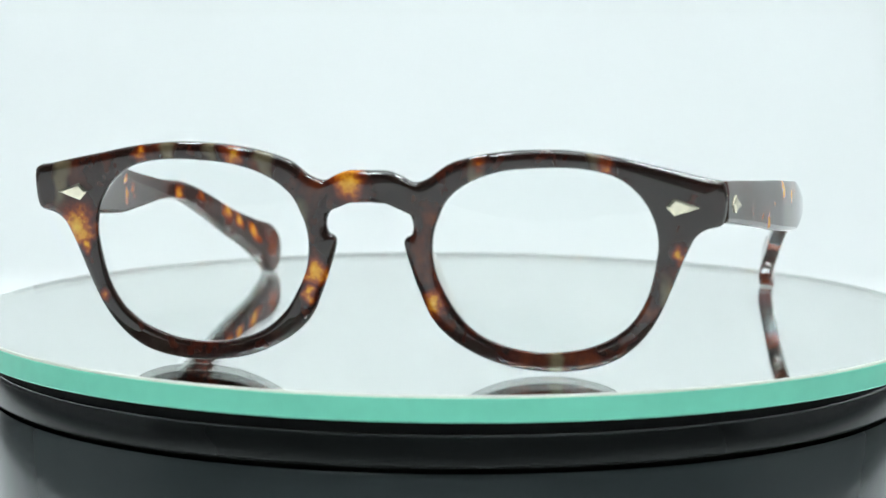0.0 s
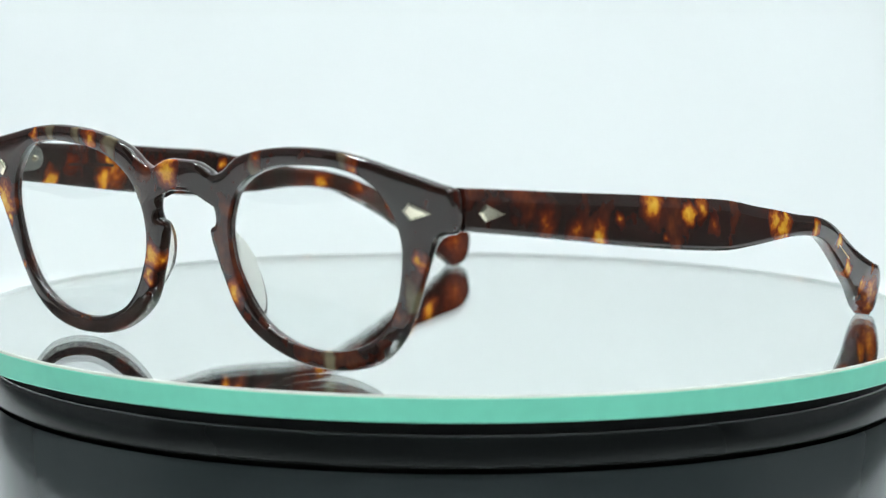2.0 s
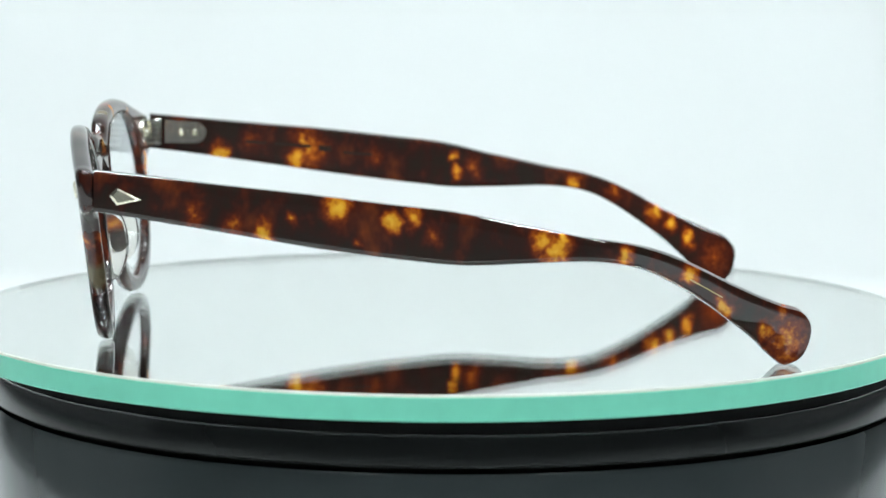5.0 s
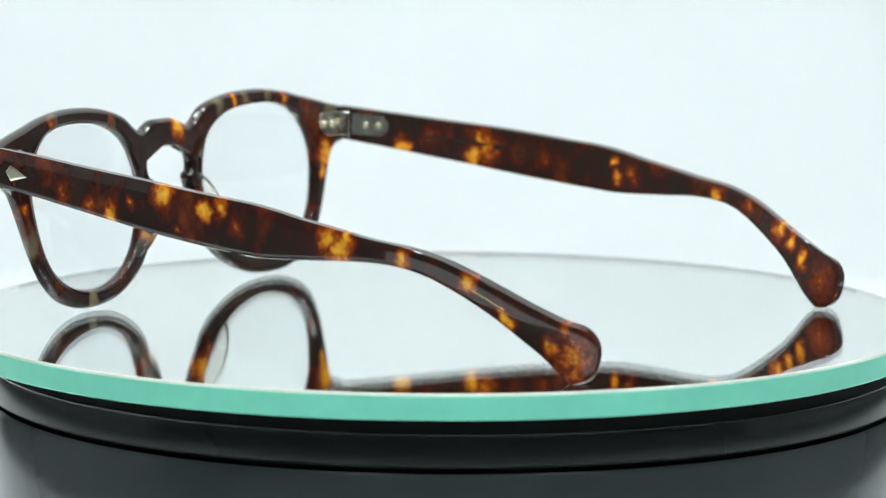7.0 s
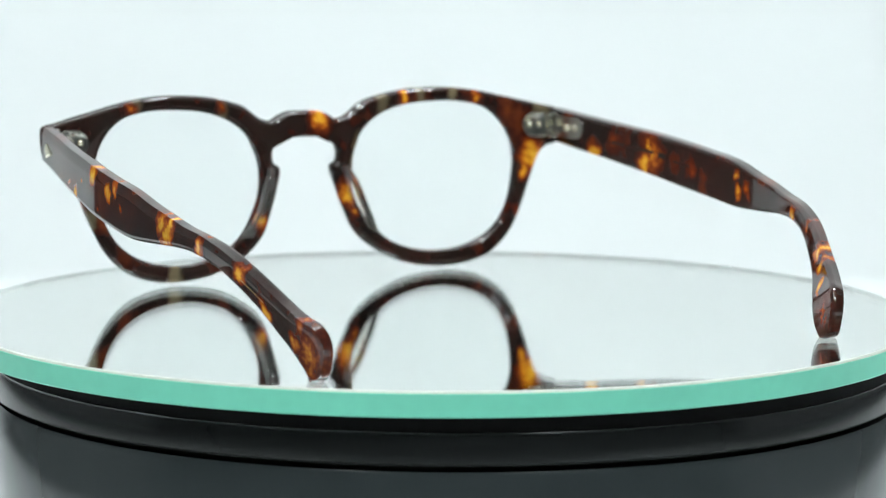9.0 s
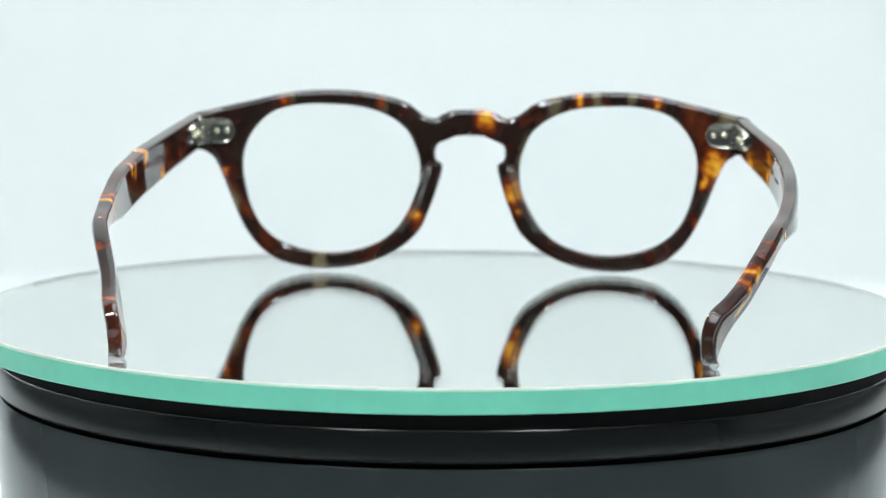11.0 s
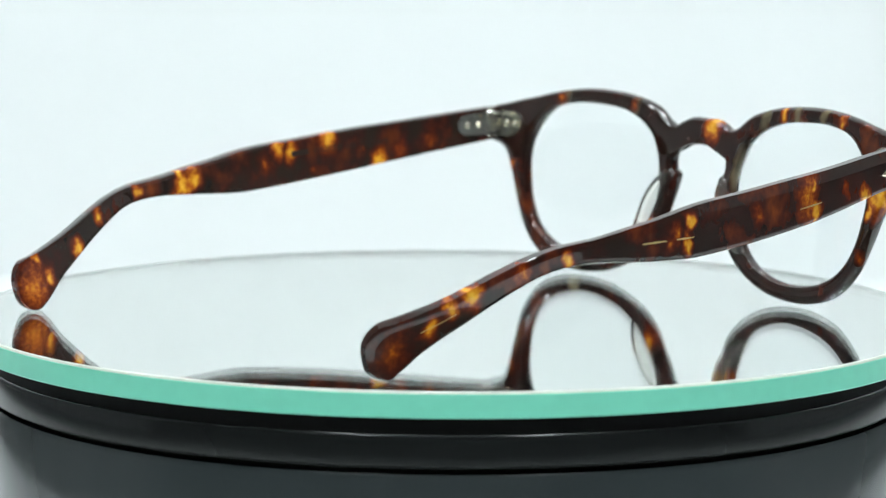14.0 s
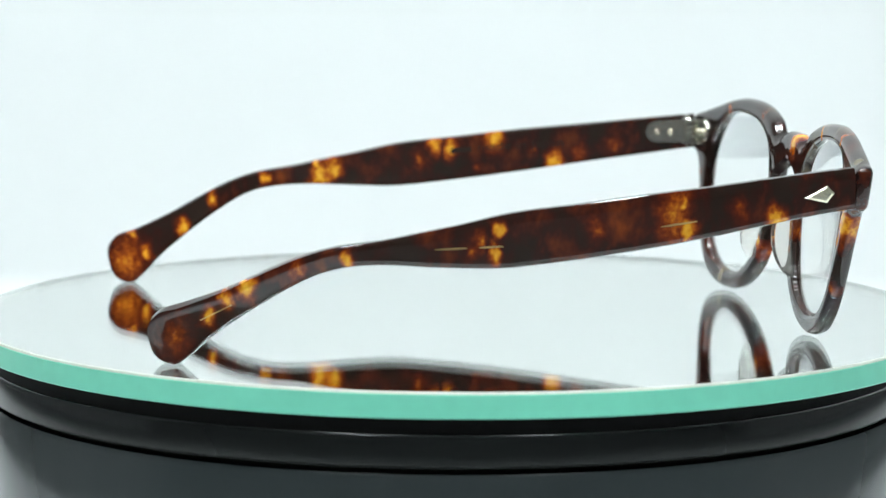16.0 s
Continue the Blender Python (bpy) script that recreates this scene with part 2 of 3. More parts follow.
def spline(points, per=6, closed=False):
    """A smooth curve through points."""
    pts = [Vector(p) for p in points]
    n = len(pts)
    out = []
    last = n if closed else n - 1
    for i in range(last):
        p1, p2 = pts[i], pts[(i + 1) % n]
        p0 = pts[(i - 1) % n] if closed or i > 0 else p1 * 2 - p2
        p3 = pts[(i + 2) % n] if closed or i + 2 < n else p2 * 2 - p1
        d1, d2, d3 = max((p1 - p0).length, 1e-6) ** 0.5, max((p2 - p1).length, 1e-6) ** 0.5, max((p3 - p2).length, 1e-6) ** 0.5
        m1 = (p1 - p0) / d1 - (p2 - p0) / (d1 + d2) + (p2 - p1) / d2
        m2 = (p2 - p1) / d2 - (p3 - p1) / (d2 + d3) + (p3 - p2) / d3
        m1, m2 = m1 * d2, m2 * d2
        for k in range(per):
            t = k / per
            out.append(p1 * (2 * t ** 3 - 3 * t ** 2 + 1) + m1 * (t ** 3 - 2 * t ** 2 + t) + p2 * (3 * t ** 2 - 2 * t ** 3) + m2 * (t ** 3 - t ** 2))
    if not closed:
        out.append(pts[-1])
    return out


def curve_at(table, u):
    """Smooth value of a table of (u, value)."""
    xs = [a for a, b in table]
    ys = [b for a, b in table]
    if u <= xs[0]:
        return ys[0] + (u - xs[0]) * (ys[1] - ys[0]) / (xs[1] - xs[0])
    if u >= xs[-1]:
        return ys[-1] + (u - xs[-1]) * (ys[-1] - ys[-2]) / (xs[-1] - xs[-2])
    k = max(i for i in range(len(xs) - 1) if xs[i] <= u)
    h = xs[k + 1] - xs[k]
    t = (u - xs[k]) / h
    s1 = (ys[k + 1] - ys[k - 1]) / (xs[k + 1] - xs[k - 1]) if k > 0 else (ys[1] - ys[0]) / h
    s2 = (ys[k + 2] - ys[k]) / (xs[k + 2] - xs[k]) if k + 2 < len(xs) else (ys[k + 1] - ys[k]) / h
    return ys[k] * (2 * t ** 3 - 3 * t ** 2 + 1) + s1 * h * (t ** 3 - 2 * t ** 2 + t) + ys[k + 1] * (3 * t ** 2 - 2 * t ** 3) + s2 * h * (t ** 3 - t ** 2)


MM = 0.001

# ---- the studio: paper sweep, walls, ceiling ----
TABLE = -0.075


def sweep():
    bm = bmesh.new()
    line = [(-0.46, TABLE), (0.538, TABLE)]
    for k in range(1, 17):
        a = math.pi / 2 * k / 16
        line.append((0.538 + 0.012 * math.sin(a), TABLE + 0.012 * (1 - math.cos(a))))
    line.append((0.55, 1.9))
    for a, b in zip(line, line[1:]):
        vs = [bm.verts.new((x, y, z)) for x, (y, z) in ((-0.56, a), (0.56, a), (0.56, b), (-0.56, b))]
        bm.faces.new(vs)
    bmesh.ops.remove_doubles(bm, verts=bm.verts, dist=1e-5)
    r = bmesh.ops.solidify(bm, geom=bm.faces[:], thickness=0.004)
    ob = part("backdrop", bm, M_PAPER)
    tagged(ob, "seamless white paper sweep curving up behind the turntable", "backdrop", kind="structure")


def slab(name, lo, hi, mat, label):
    bm = bmesh.new()
    box(bm, lo, hi)
    tagged(part(name, bm, mat, smooth=False), label, "wall" if "wall" in name else name, kind="structure")


sweep()
slab("floor", (-1.7, -2.1, TABLE - 0.11), (1.7, 1.7, TABLE - 0.008), M_DIM, "plain grey table under the sweep")
slab("wall_north", (-1.7, 1.5, TABLE - 0.006), (1.7, 1.6, 2.0), M_DIM, "plain dark grey studio wall")
slab("wall_west_1", (-1.7, -0.5, TABLE - 0.006), (-1.6, 1.5, 2.0), M_WALL, "plain white studio wall")
slab("wall_west_2", (-1.7, -2.0, TABLE - 0.006), (-1.6, -0.5, 2.0), M_DIM, "plain dark grey studio wall")
slab("wall_east_1", (1.6, -0.5, TABLE - 0.006), (1.7, 1.5, 2.0), M_WALL, "plain white studio wall")
slab("wall_east_2", (1.6, -2.0, TABLE - 0.006), (1.7, -0.5, 2.0), M_DIM, "plain dark grey studio wall")
slab("wall_south", (-1.7, -2.1, TABLE - 0.006), (1.7, -2.0, 2.0), M_DIM, "plain dark grey studio wall")
slab("ceiling", (-1.7, -2.1, 2.0), (1.7, 1.6, 2.1), M_WALL, "plain white studio ceiling")


# ---- lamps ----
def studio_lamp():
    ob = new("studio_lamp")
    tagged(ob, "round white studio lamp head hanging over the table, switched on", "studio lamp", "studio lamps")
    part("housing", spun([(0.056, 0.0), (0.064, 0.0), (0.064, 0.02), (0.03, 0.10), (0.0, 0.10)], 40, closed=False), M_HOUSING, ob)
    part("diffuser", spun([(0.0, 0.004), (0.055, 0.004), (0.055, 0.012), (0.0, 0.012)], 40, closed=False), M_GLOW, ob)
    part("cable", spun([(0.004, 0.10), (0.004, 1.15), (0.0, 1.15)], 8, closed=False), M_HOUSING, ob)
    return ob


lamp = studio_lamp()
lamp.matrix_basis = pose(-0.30, -0.52, 0.85)
for x, y in ((0.30, -0.52), (-0.30, 0.16), (0.30, 0.16)):
    copy_thing(lamp, pose(x, y, 0.85))


def led_bar():
    """A slim bar lamp on two cords from the ceiling."""
    ob = new("bar_lamp")
    tagged(ob, "slim white bar lamp hanging over the table, switched on", "bar lamp", "bar lamps")
    bm = bmesh.new()
    box(bm, (-0.30, -0.026, 0.012), (0.30, 0.026, 0.045), 0.004)
    part("housing", bm, M_HOUSING, ob, smooth=False)
    bm = bmesh.new()
    box(bm, (-0.28, -0.020, 0.0), (0.28, 0.020, 0.010))
    part("diffuser", bm, M_PANEL, ob, smooth=False)
    for x in (-0.22, 0.22):
        bm = spun([(0.0015, 0.045), (0.0015, 0.8), (0.0, 0.8)], 6, (x, 0.0), closed=False)
        part("cord", bm, M_HOUSING, ob)
    return ob


bar = led_bar()
bar.matrix_basis = pose(0.0, -0.58, 1.2)
for k in range(1, 6):
    copy_thing(bar, pose(0.0, -0.58 + 0.19 * k, 1.2))

# ---- turntable ----
HUB = (0.0, 0.0042)
RIM = 0.1072


def turntable():
    ob = new("turntable")
    ob.location = (HUB[0], HUB[1], TABLE)
    tagged(ob, "round black glossy plastic turntable base with a groove", "turntable")
    z = -TABLE
    part("base", spun([(0.0, 0.0), (0.0985, 0.0), (0.1000, 0.0015), (0.1008, z - 0.0345), (0.1004, z - 0.0350), (0.1004, z - 0.0354), (0.1010, z - 0.0360),
                       (0.1014, z - 0.0172), (0.1008, z - 0.0163), (0.0, z - 0.0163)], 192, closed=False), M_BLACK2, ob, "black satin lower body")
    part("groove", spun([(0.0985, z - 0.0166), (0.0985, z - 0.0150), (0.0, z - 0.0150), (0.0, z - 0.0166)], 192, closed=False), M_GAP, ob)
    part("top_ring", spun([(0.0, z - 0.0151), (0.1012, z - 0.0151), (0.1018, z - 0.0145), (0.1017, z - 0.0092), (0.1015, z - 0.0086), (0.1012, z - 0.0084), (0.0, z - 0.0084)], 192, closed=False),
         M_BLACK, ob, "black gloss upper ring")
    # its black stands for the shade of the overhanging glass
    part("spacer", spun([(0.0, z - 0.0086), (0.1011, z - 0.0086), (0.1011, z - 0.0052), (0.0, z - 0.0052)], 192, closed=False), M_GAP, ob, "pad under the glass, coloured near-black for the shade there")
    return ob


def mirror_plate():
    ob = new("mirror_plate")
    ob.location = (HUB[0], HUB[1], 0)
    tagged(ob, "round thick mirror glass plate with a green edge on the turntable", "mirror")
    slab_ob = part("glass", spun([(0.0, 0.0), (RIM * 0.5, 0.0), (RIM - 0.0007, 0.0), (RIM - 0.0004, -0.0003), (RIM - 0.0004, -0.0047)], 256, closed=False), M_PLATE, ob)
    slab_ob.visible_shadow = False
    part("silvering", spun([(0.0, -0.00478), (RIM - 0.0006, -0.00478), (RIM - 0.0006, -0.0051), (0.0, -0.0051)], 256, closed=False), M_MIRROR, ob)
    part("ground_edge", spun([(RIM - 0.0002, -0.0004), (RIM, -0.0006), (RIM, -0.0049), (RIM - 0.0003, -0.0052), (RIM - 0.0003, -0.0004)], 256), M_EDGE, ob, "green ground glass edge")
    part("arris", spun([(RIM - 0.0007, 0.00003), (RIM - 0.0003, -0.0001), (RIM - 0.0001, -0.00045), (RIM - 0.00025, -0.0005), (RIM - 0.0006, -0.0002)], 256), M_ARRIS, ob)
    return ob


turntable()
plate = mirror_plate()

# ---- eyeglasses: x along the front, y back along the temples, z up, in mm ----
glasses = new("eyeglasses")
tagged(glasses, "tortoiseshell acetate eyeglasses with clear lenses, standing open on the mirror", "eyeglasses")

LEANING = math.tan(radians(7.2))
LIFT = -0.45
THICK = 3.7


def front_y(x, z):
    """Depth of the front's outer face: it bows back to the sides and leans forward at the top."""
    return -4.0 + 0.00106 * x * x - LEANING * (z - 34)


def raised(x):
    """Height of the rims and the bridge over the level of the end pieces."""
    return LIFT + 0.45 * max(0.0, 1 - (x / 66.0) ** 4)


OUTER = [(0, 39.9), (4, 39.8), (6.7, 38.8), (8.9, 37.75), (11.6, 38.5), (15.65, 41.4), (21.25, 43.2), (27.25, 44.2), (33.25, 44.6), (38.75, 44.6),
         (44.25, 44.1), (49.25, 43.3), (54.75, 42.1), (60.25, 41), (65.25, 39.9), (68.45, 39.2), (69.15, 38.3), (68.75, 31.4), (67.95, 30.5), (65.45,
         29.8), (63.45, 28.4), (62.15, 26.2), (60.75, 23), (59.65, 20.2), (58.05, 16.2), (55.95, 11.7), (53.75, 8.3), (50.95, 5.3), (47.45, 2.9),
         (42.75, 1.3), (37.45, 0.55), (32.15, 0.65), (26.55, 1.5), (20.75, 3.6), (15.45, 6.9), (12.05, 10.6), (10, 15.2), (8.2, 20.2), (6.8, 26),
         (7.3, 26.8), (8.3, 27.4), (8.7, 29.2), (8.2, 31.1), (7.1, 32.2), (5, 33.1), (0, 33.5)]
INNER_C = (34.25, 23.0)
MIDDLE = 0.5          # the front sits a little off the middle of the temples
INNER = [(21.9, 4.9), (19.9, 11.0), (15.0, 16.0), (8.2, 17.9), (-1.0, 18.0), (-8.5, 17.1), (-14.4, 14.9), (-18.6, 11.6), (-21.0, 7.0), (-21.9, 2.4), (-21.3, -3.0),
         (-19.4, -7.5), (-16.9, -11.6), (-13.0, -15.2), (-7.6, -17.5), (-2.0, -18.5), (3.5, -18.3), (9.0, -17.1), (13.4, -15.0), (16.9, -12.0), (19.4, -7.9), (21.0, -2.9)]


def inner_radius():
    """The lens opening as distance from its middle by angle."""
    pts = spline([(a, b, 0) for a, b in INNER], 8, True)
    got = sorted((math.atan2(p.y, p.x), math.hypot(p.x, p.y)) for p in pts)
    angs = [a for a, r in got]
    rads = [r for a, r in got]
    return lambda a: float(np.interp((a + math.pi) % (2 * math.pi) - math.pi, angs, rads, period=2 * math.pi))


RADIUS = inner_radius()


SKEW = 0.012           # the front is a touch out of square


def skewed(ob):
    for v in ob.data.vertices:
        v.co.y += SKEW * v.co.x
    return ob


def front_frame():
    out = spline([(a, b, 0) for a, b in OUTER], 5)
    n = len(out)
    # angles round the lens for each point of the outline, kept in one sense
    angs = []
    for p in out:
        a = math.atan2(p.y - INNER_C[1], p.x - INNER_C[0])
        if angs:
            while a > angs[-1] + math.pi:
                a -= 2 * math.pi
            while a < angs[-1] - math.pi:
                a += 2 * math.pi
        angs.append(a)
    low = angs[-1]
    run = angs[0]
    even = []
    for a in angs:
        run = min(run, a)
        even.append(max(run, low - 0.0))
    for k in range(1, n):
        if even[k] >= even[k - 1] - 2e-4:
            even[k] = even[k - 1] - 2e-4
    ins = [Vector((INNER_C[0] + RADIUS(a) * math.cos(a), INNER_C[1] + RADIUS(a) * math.sin(a), 0)) for a in even]
    norm = []
    for i in range(n):
        t = (out[min(i + 1, n - 1)] - out[max(i - 1, 0)]).normalized()
        norm.append(Vector((t.y, -t.x, 0)))          # inward: the outline runs clockwise
    norm[0], norm[-1] = Vector((0, -1, 0)), Vector((0, 1, 0))
    bm = bmesh.new()
    loops = []

    def loop(pts, depth):
        loops.append([bm.verts.new((p.x * MM, (front_y(p.x, p.y) + depth) * MM, (p.y + raised(p.x)) * MM)) for p in pts])

    def outer_at(b):
        return [o + v * b for o, v in zip(out, norm)]

    def inner_at(b):
        return [p + (p - Vector((*INNER_C, 0))).normalized() * b for p in ins]

    # section, from the back of the opening round the outside to its front
    loop(inner_at(0.0), THICK - 0.9)
    loop(inner_at(0.27), THICK - 0.27)
    loop(inner_at(0.9), THICK)
    for f in (0.33, 0.66):
        loop([a.lerp(b, f) for a, b in zip(inner_at(0.9), outer_at(1.5))], THICK)
    loop(outer_at(1.5), THICK)
    loop(outer_at(0.78), THICK - 0.2)
    loop(outer_at(0.27), THICK - 0.72)
    loop(outer_at(0.0), THICK - 1.5)
    loop(outer_at(0.0), 1.6)
    loop(outer_at(0.12), 0.8)
    loop(outer_at(0.5), 0.36)
    loop(outer_at(1.1), 0.08)
    loop(outer_at(1.6), 0.0)
    for f in (0.66, 0.33):
        loop([a.lerp(b, f) for a, b in zip(inner_at(0.9), outer_at(1.6))], 0.0)
    loop(inner_at(0.9), 0.0)
    loop(inner_at(0.27), 0.27)
    loop(inner_at(0.0), 0.9)
    m = len(loops)
    for k in range(m):
        a, b = loops[k], loops[(k + 1) % m]
        for i in range(n - 1):
            bm.faces.new((a[i], a[i + 1], b[i + 1], b[i]))
    # the short stretch at the middle of the bridge, open towards the other half
    for k in range(m):
        if k in (5, 6, 7, 8, 9, 10, 11, 12):
            continue
        a, b = loops[k], loops[(k + 1) % m]
        bm.faces.new((a[n - 1], a[0], b[0], b[n - 1]))
    twin = bmesh.ops.duplicate(bm, geom=bm.verts[:] + bm.edges[:] + bm.faces[:])
    for v in [g for g in twin["geom"] if isinstance(g, bmesh.types.BMVert)]:
        v.co.x = -v.co.x
    for v in bm.verts:
        if abs(v.co.x) < 3e-5:
            v.co.x = 0.0
    bmesh.ops.remove_doubles(bm, verts=bm.verts, dist=4e-6)
    for v in bm.verts:
        v.co.x += MIDDLE * MM
    return part("front", bm, M_FRONT, glasses, "dark tortoiseshell front with keyhole bridge")


def lens(side):
    bm = bmesh.new()
    turns, rings = 96, 8
    shells = []
    for depth in (0.9, 2.6):
        grid = []
        for k in range(1, rings + 1):
            ring = []
            for i in range(turns):
                a = 2 * math.pi * i / turns
                r = (RADIUS(a) + 0.35) * k / rings
                x, z = INNER_C[0] + r * math.cos(a), INNER_C[1] + r * math.sin(a)
                bulge = -1.1 * (1 - (k / rings) ** 2)
                ring.append(bm.verts.new(((side * x + MIDDLE) * MM, (front_y(x, z) + depth + bulge) * MM, (z + raised(x)) * MM)))
            grid.append(ring)
        mid = bm.verts.new(((side * INNER_C[0] + MIDDLE) * MM, (front_y(*INNER_C) + depth - 1.1) * MM, (INNER_C[1] + raised(INNER_C[0])) * MM))
        for i in range(turns):
            bm.faces.new((mid, grid[0][i], grid[0][(i + 1) % turns]))
        for a, b in zip(grid, grid[1:]):
            for i in range(turns):
                bm.faces.new((a[i], b[i], b[(i + 1) % turns], a[(i + 1) % turns]))
        shells.append(grid[-1])
    for i in range(turns):
        bm.faces.new((shells[0][i], shells[1][i], shells[1][(i + 1) % turns], shells[0][(i + 1) % turns]))
    ob = part("lens", bm, M_LENS, glasses, "clear colourless lens")
    ob.visible_shadow = False
    return ob


def nose_pad(side):
    """A thin leaf standing back from the nasal edge of a rim."""
    foot = spline([(8.2, 26.9, 0), (9.2, 22.5, 0), (10.8, 17.5, 0), (13.2, 13.2, 0), (16.0, 9.6, 0)], 7)
    n = len(foot)
    bm = bmesh.new()
    rows = []
    for i, p in enumerate(foot):
        v = i / (n - 1)
        deep = 0.4 + 5.4 * math.sin(math.pi * v) ** 0.6 * (1 - 0.25 * v)
        row = []
        for s, w in ((0.0, 2.4), (0.35, 2.2), (0.7, 1.9), (0.9, 1.5), (1.0, 0.7)):
            row.append((p.x + 0.3 + 0.28 * deep * s, s, w))
        ring = [(x, THICK - 0.8 + s * deep) for x, s, w in row] + [(x + w, THICK - 0.8 + s * deep) for x, s, w in reversed(row)]
        rows.append([bm.verts.new(((side * x + MIDDLE) * MM, (front_y(p.x, p.y) + d) * MM, (p.y + raised(p.x)) * MM)) for x, d in ring])
    k = len(rows[0])
    for a, b in zip(rows, rows[1:]):
        for j in range(k):
            bm.faces.new((a[j], a[(j + 1) % k], b[(j + 1) % k], b[j]))
    bm.faces.new(rows[0])
    bm.faces.new(rows[-1])
    return part("nose_pad", bm, M_PAD, glasses, "smoky translucent acetate nose pad")


def kite(origin, along, upward, out, parent):
    """A faceted kite-shaped metal rivet, its long tip towards along."""
    o, a, u, w = Vector(origin), Vector(along).normalized(), Vector(upward).normalized(), Vector(out).normalized()
    bm = bmesh.new()
    flat = [(-1.6, 0), (0.0, 1.7), (4.9, 0), (0.0, -1.7)]
    low = [bm.verts.new((o + a * p + u * q - w * 0.5) * MM) for p, q in flat]
    rim = [bm.verts.new((o + a * p + u * q + w * 0.25) * MM) for p, q in flat]
    top = [bm.verts.new((o + a * (p * 0.74 + 0.25) + u * (q * 0.70) + w * 0.48) * MM) for p, q in flat]
    bm.faces.new(low)
    bm.faces.new(top)
    for x, y in ((low, rim), (rim, top)):
        for i in range(4):
            bm.faces.new((x[i], x[(i + 1) % 4], y[(i + 1) % 4], y[i]))
    return part("rivet", bm, M_SILVER, parent, "pale silver kite-shaped rivet", smooth=False)


# temple outline, upper and lower edge, from hinge to tip
TEMPLE = [(5.0, 38.8, 5.0, 30.6), (15.2, 37.8, 15.1, 29.2), (31.4, 36.2, 31.0, 27.1), (47.7, 34.7, 47.7, 24.6), (64.0, 32.9, 64.5, 22.5), (75.0, 31.75, 75.9, 21.4),
          (80.0, 30.9, 80.0, 21.3), (86.5, 29.5, 86.0, 21.5), (93.0, 28.3, 93.1, 21.8), (102.0, 26.5, 102.6, 21.9), (111.2, 25.0, 109.0, 21.1), (117.8, 22.9, 114.0, 19.6),
          (123.4, 20.4, 119.0, 17.1), (132.4, 15.8, 126.5, 12.3), (141.8, 11.7, 132.6, 7.6), (145.8, 10.4, 136.0, 4.8), (147.6, 7.8, 138.5, 2.3), (147.0, 3.8, 140.3, 0.8),
          (145.2, 1.1, 141.2, 0.25), (142.9, 0.12, 142.0, 0.03)]
BOW_ONE = [(5, 69.9), (15, 71.2), (30, 73.4), (45, 75.2), (54, 76.2), (75, 77.0), (95, 76.4), (110, 75.0), (116, 73.7), (121, 72.2), (129.5, 69.6), (137, 67.8), (141, 66.6), (144, 65.4)]
BOW_TWO = [(5, 68.8), (15, 70.4), (30, 73.6), (41, 75.5), (60, 77.0), (78, 77.1), (93, 75.8), (102, 74.3), (110, 72.4), (116, 70.6), (121, 68.6), (129.5, 64.8), (136, 61.0), (142, 57.6)]


def temple_frame(side):
    bow, stretch, drop = (BOW_ONE, 1.0, 0.0) if side > 0 else (BOW_TWO, 0.979, -0.35)

    def spot(y, z, inset):
        """A point at depth inset under the outer face."""
        x = curve_at(bow, y)
        slope = (curve_at(bow, y + 0.5) - curve_at(bow, y - 0.5))
        nrm = Vector((1, -slope, 0)).normalized()
        return Vector((side * (x - nrm.x * inset), y - nrm.y * inset, z))
    return spot, stretch, drop


def temple_stations(side):
    """Upper edge, lower edge and outward normal along a temple's outer face."""
    spot, stretch, drop = temple_frame(side)
    bow = BOW_ONE if side > 0 else BOW_TWO
    splay = 0.0 if side > 0 else 0.12
    ends = []
    sag = 0.25 if side > 0 else 0.55          # the lower edge bellies a little
    outline = [((5.0, 38.7, 5.0, 30.5) if side > 0 else (3.6, 38.9, 3.6, 30.6))] + TEMPLE[1:]
    for t, b in zip(spline([(a * stretch, b, 0) for a, b, c, d in outline], 5), spline([(c * stretch, d - sag * max(0.0, min(1.0, (c - 8) / 20, (112 - c) / 20)), 0) for a, b, c, d in outline], 5)):
        mid = (t.x + b.x) / 2
        x = curve_at(bow, mid)
        fade = max(0.0, min(1.0, (mid - 70) / 20)) * drop
        pair = [Vector((side * (x - splay * (p.x - mid)), p.x, max(0.0, p.y + fade * min(1.0, p.y / 3)))) for p in (t, b)]
        ends.append(pair)
    out = []
    for i, (t, b) in enumerate(ends):
        lo, hi = ends[max(i - 1, 0)], ends[min(i + 1, len(ends) - 6 if i < len(ends) - 6 else len(ends) - 1)]
        run = (hi[0] + hi[1]) - (lo[0] + lo[1])
        n = (t - b).cross(run) if (t - b).length > 1.2 and i < len(ends) - 8 else out[-1][2].copy()
        n.normalize()
        if n.x * side < 0:
            n = -n
        out.append((t, b, n))
    return out


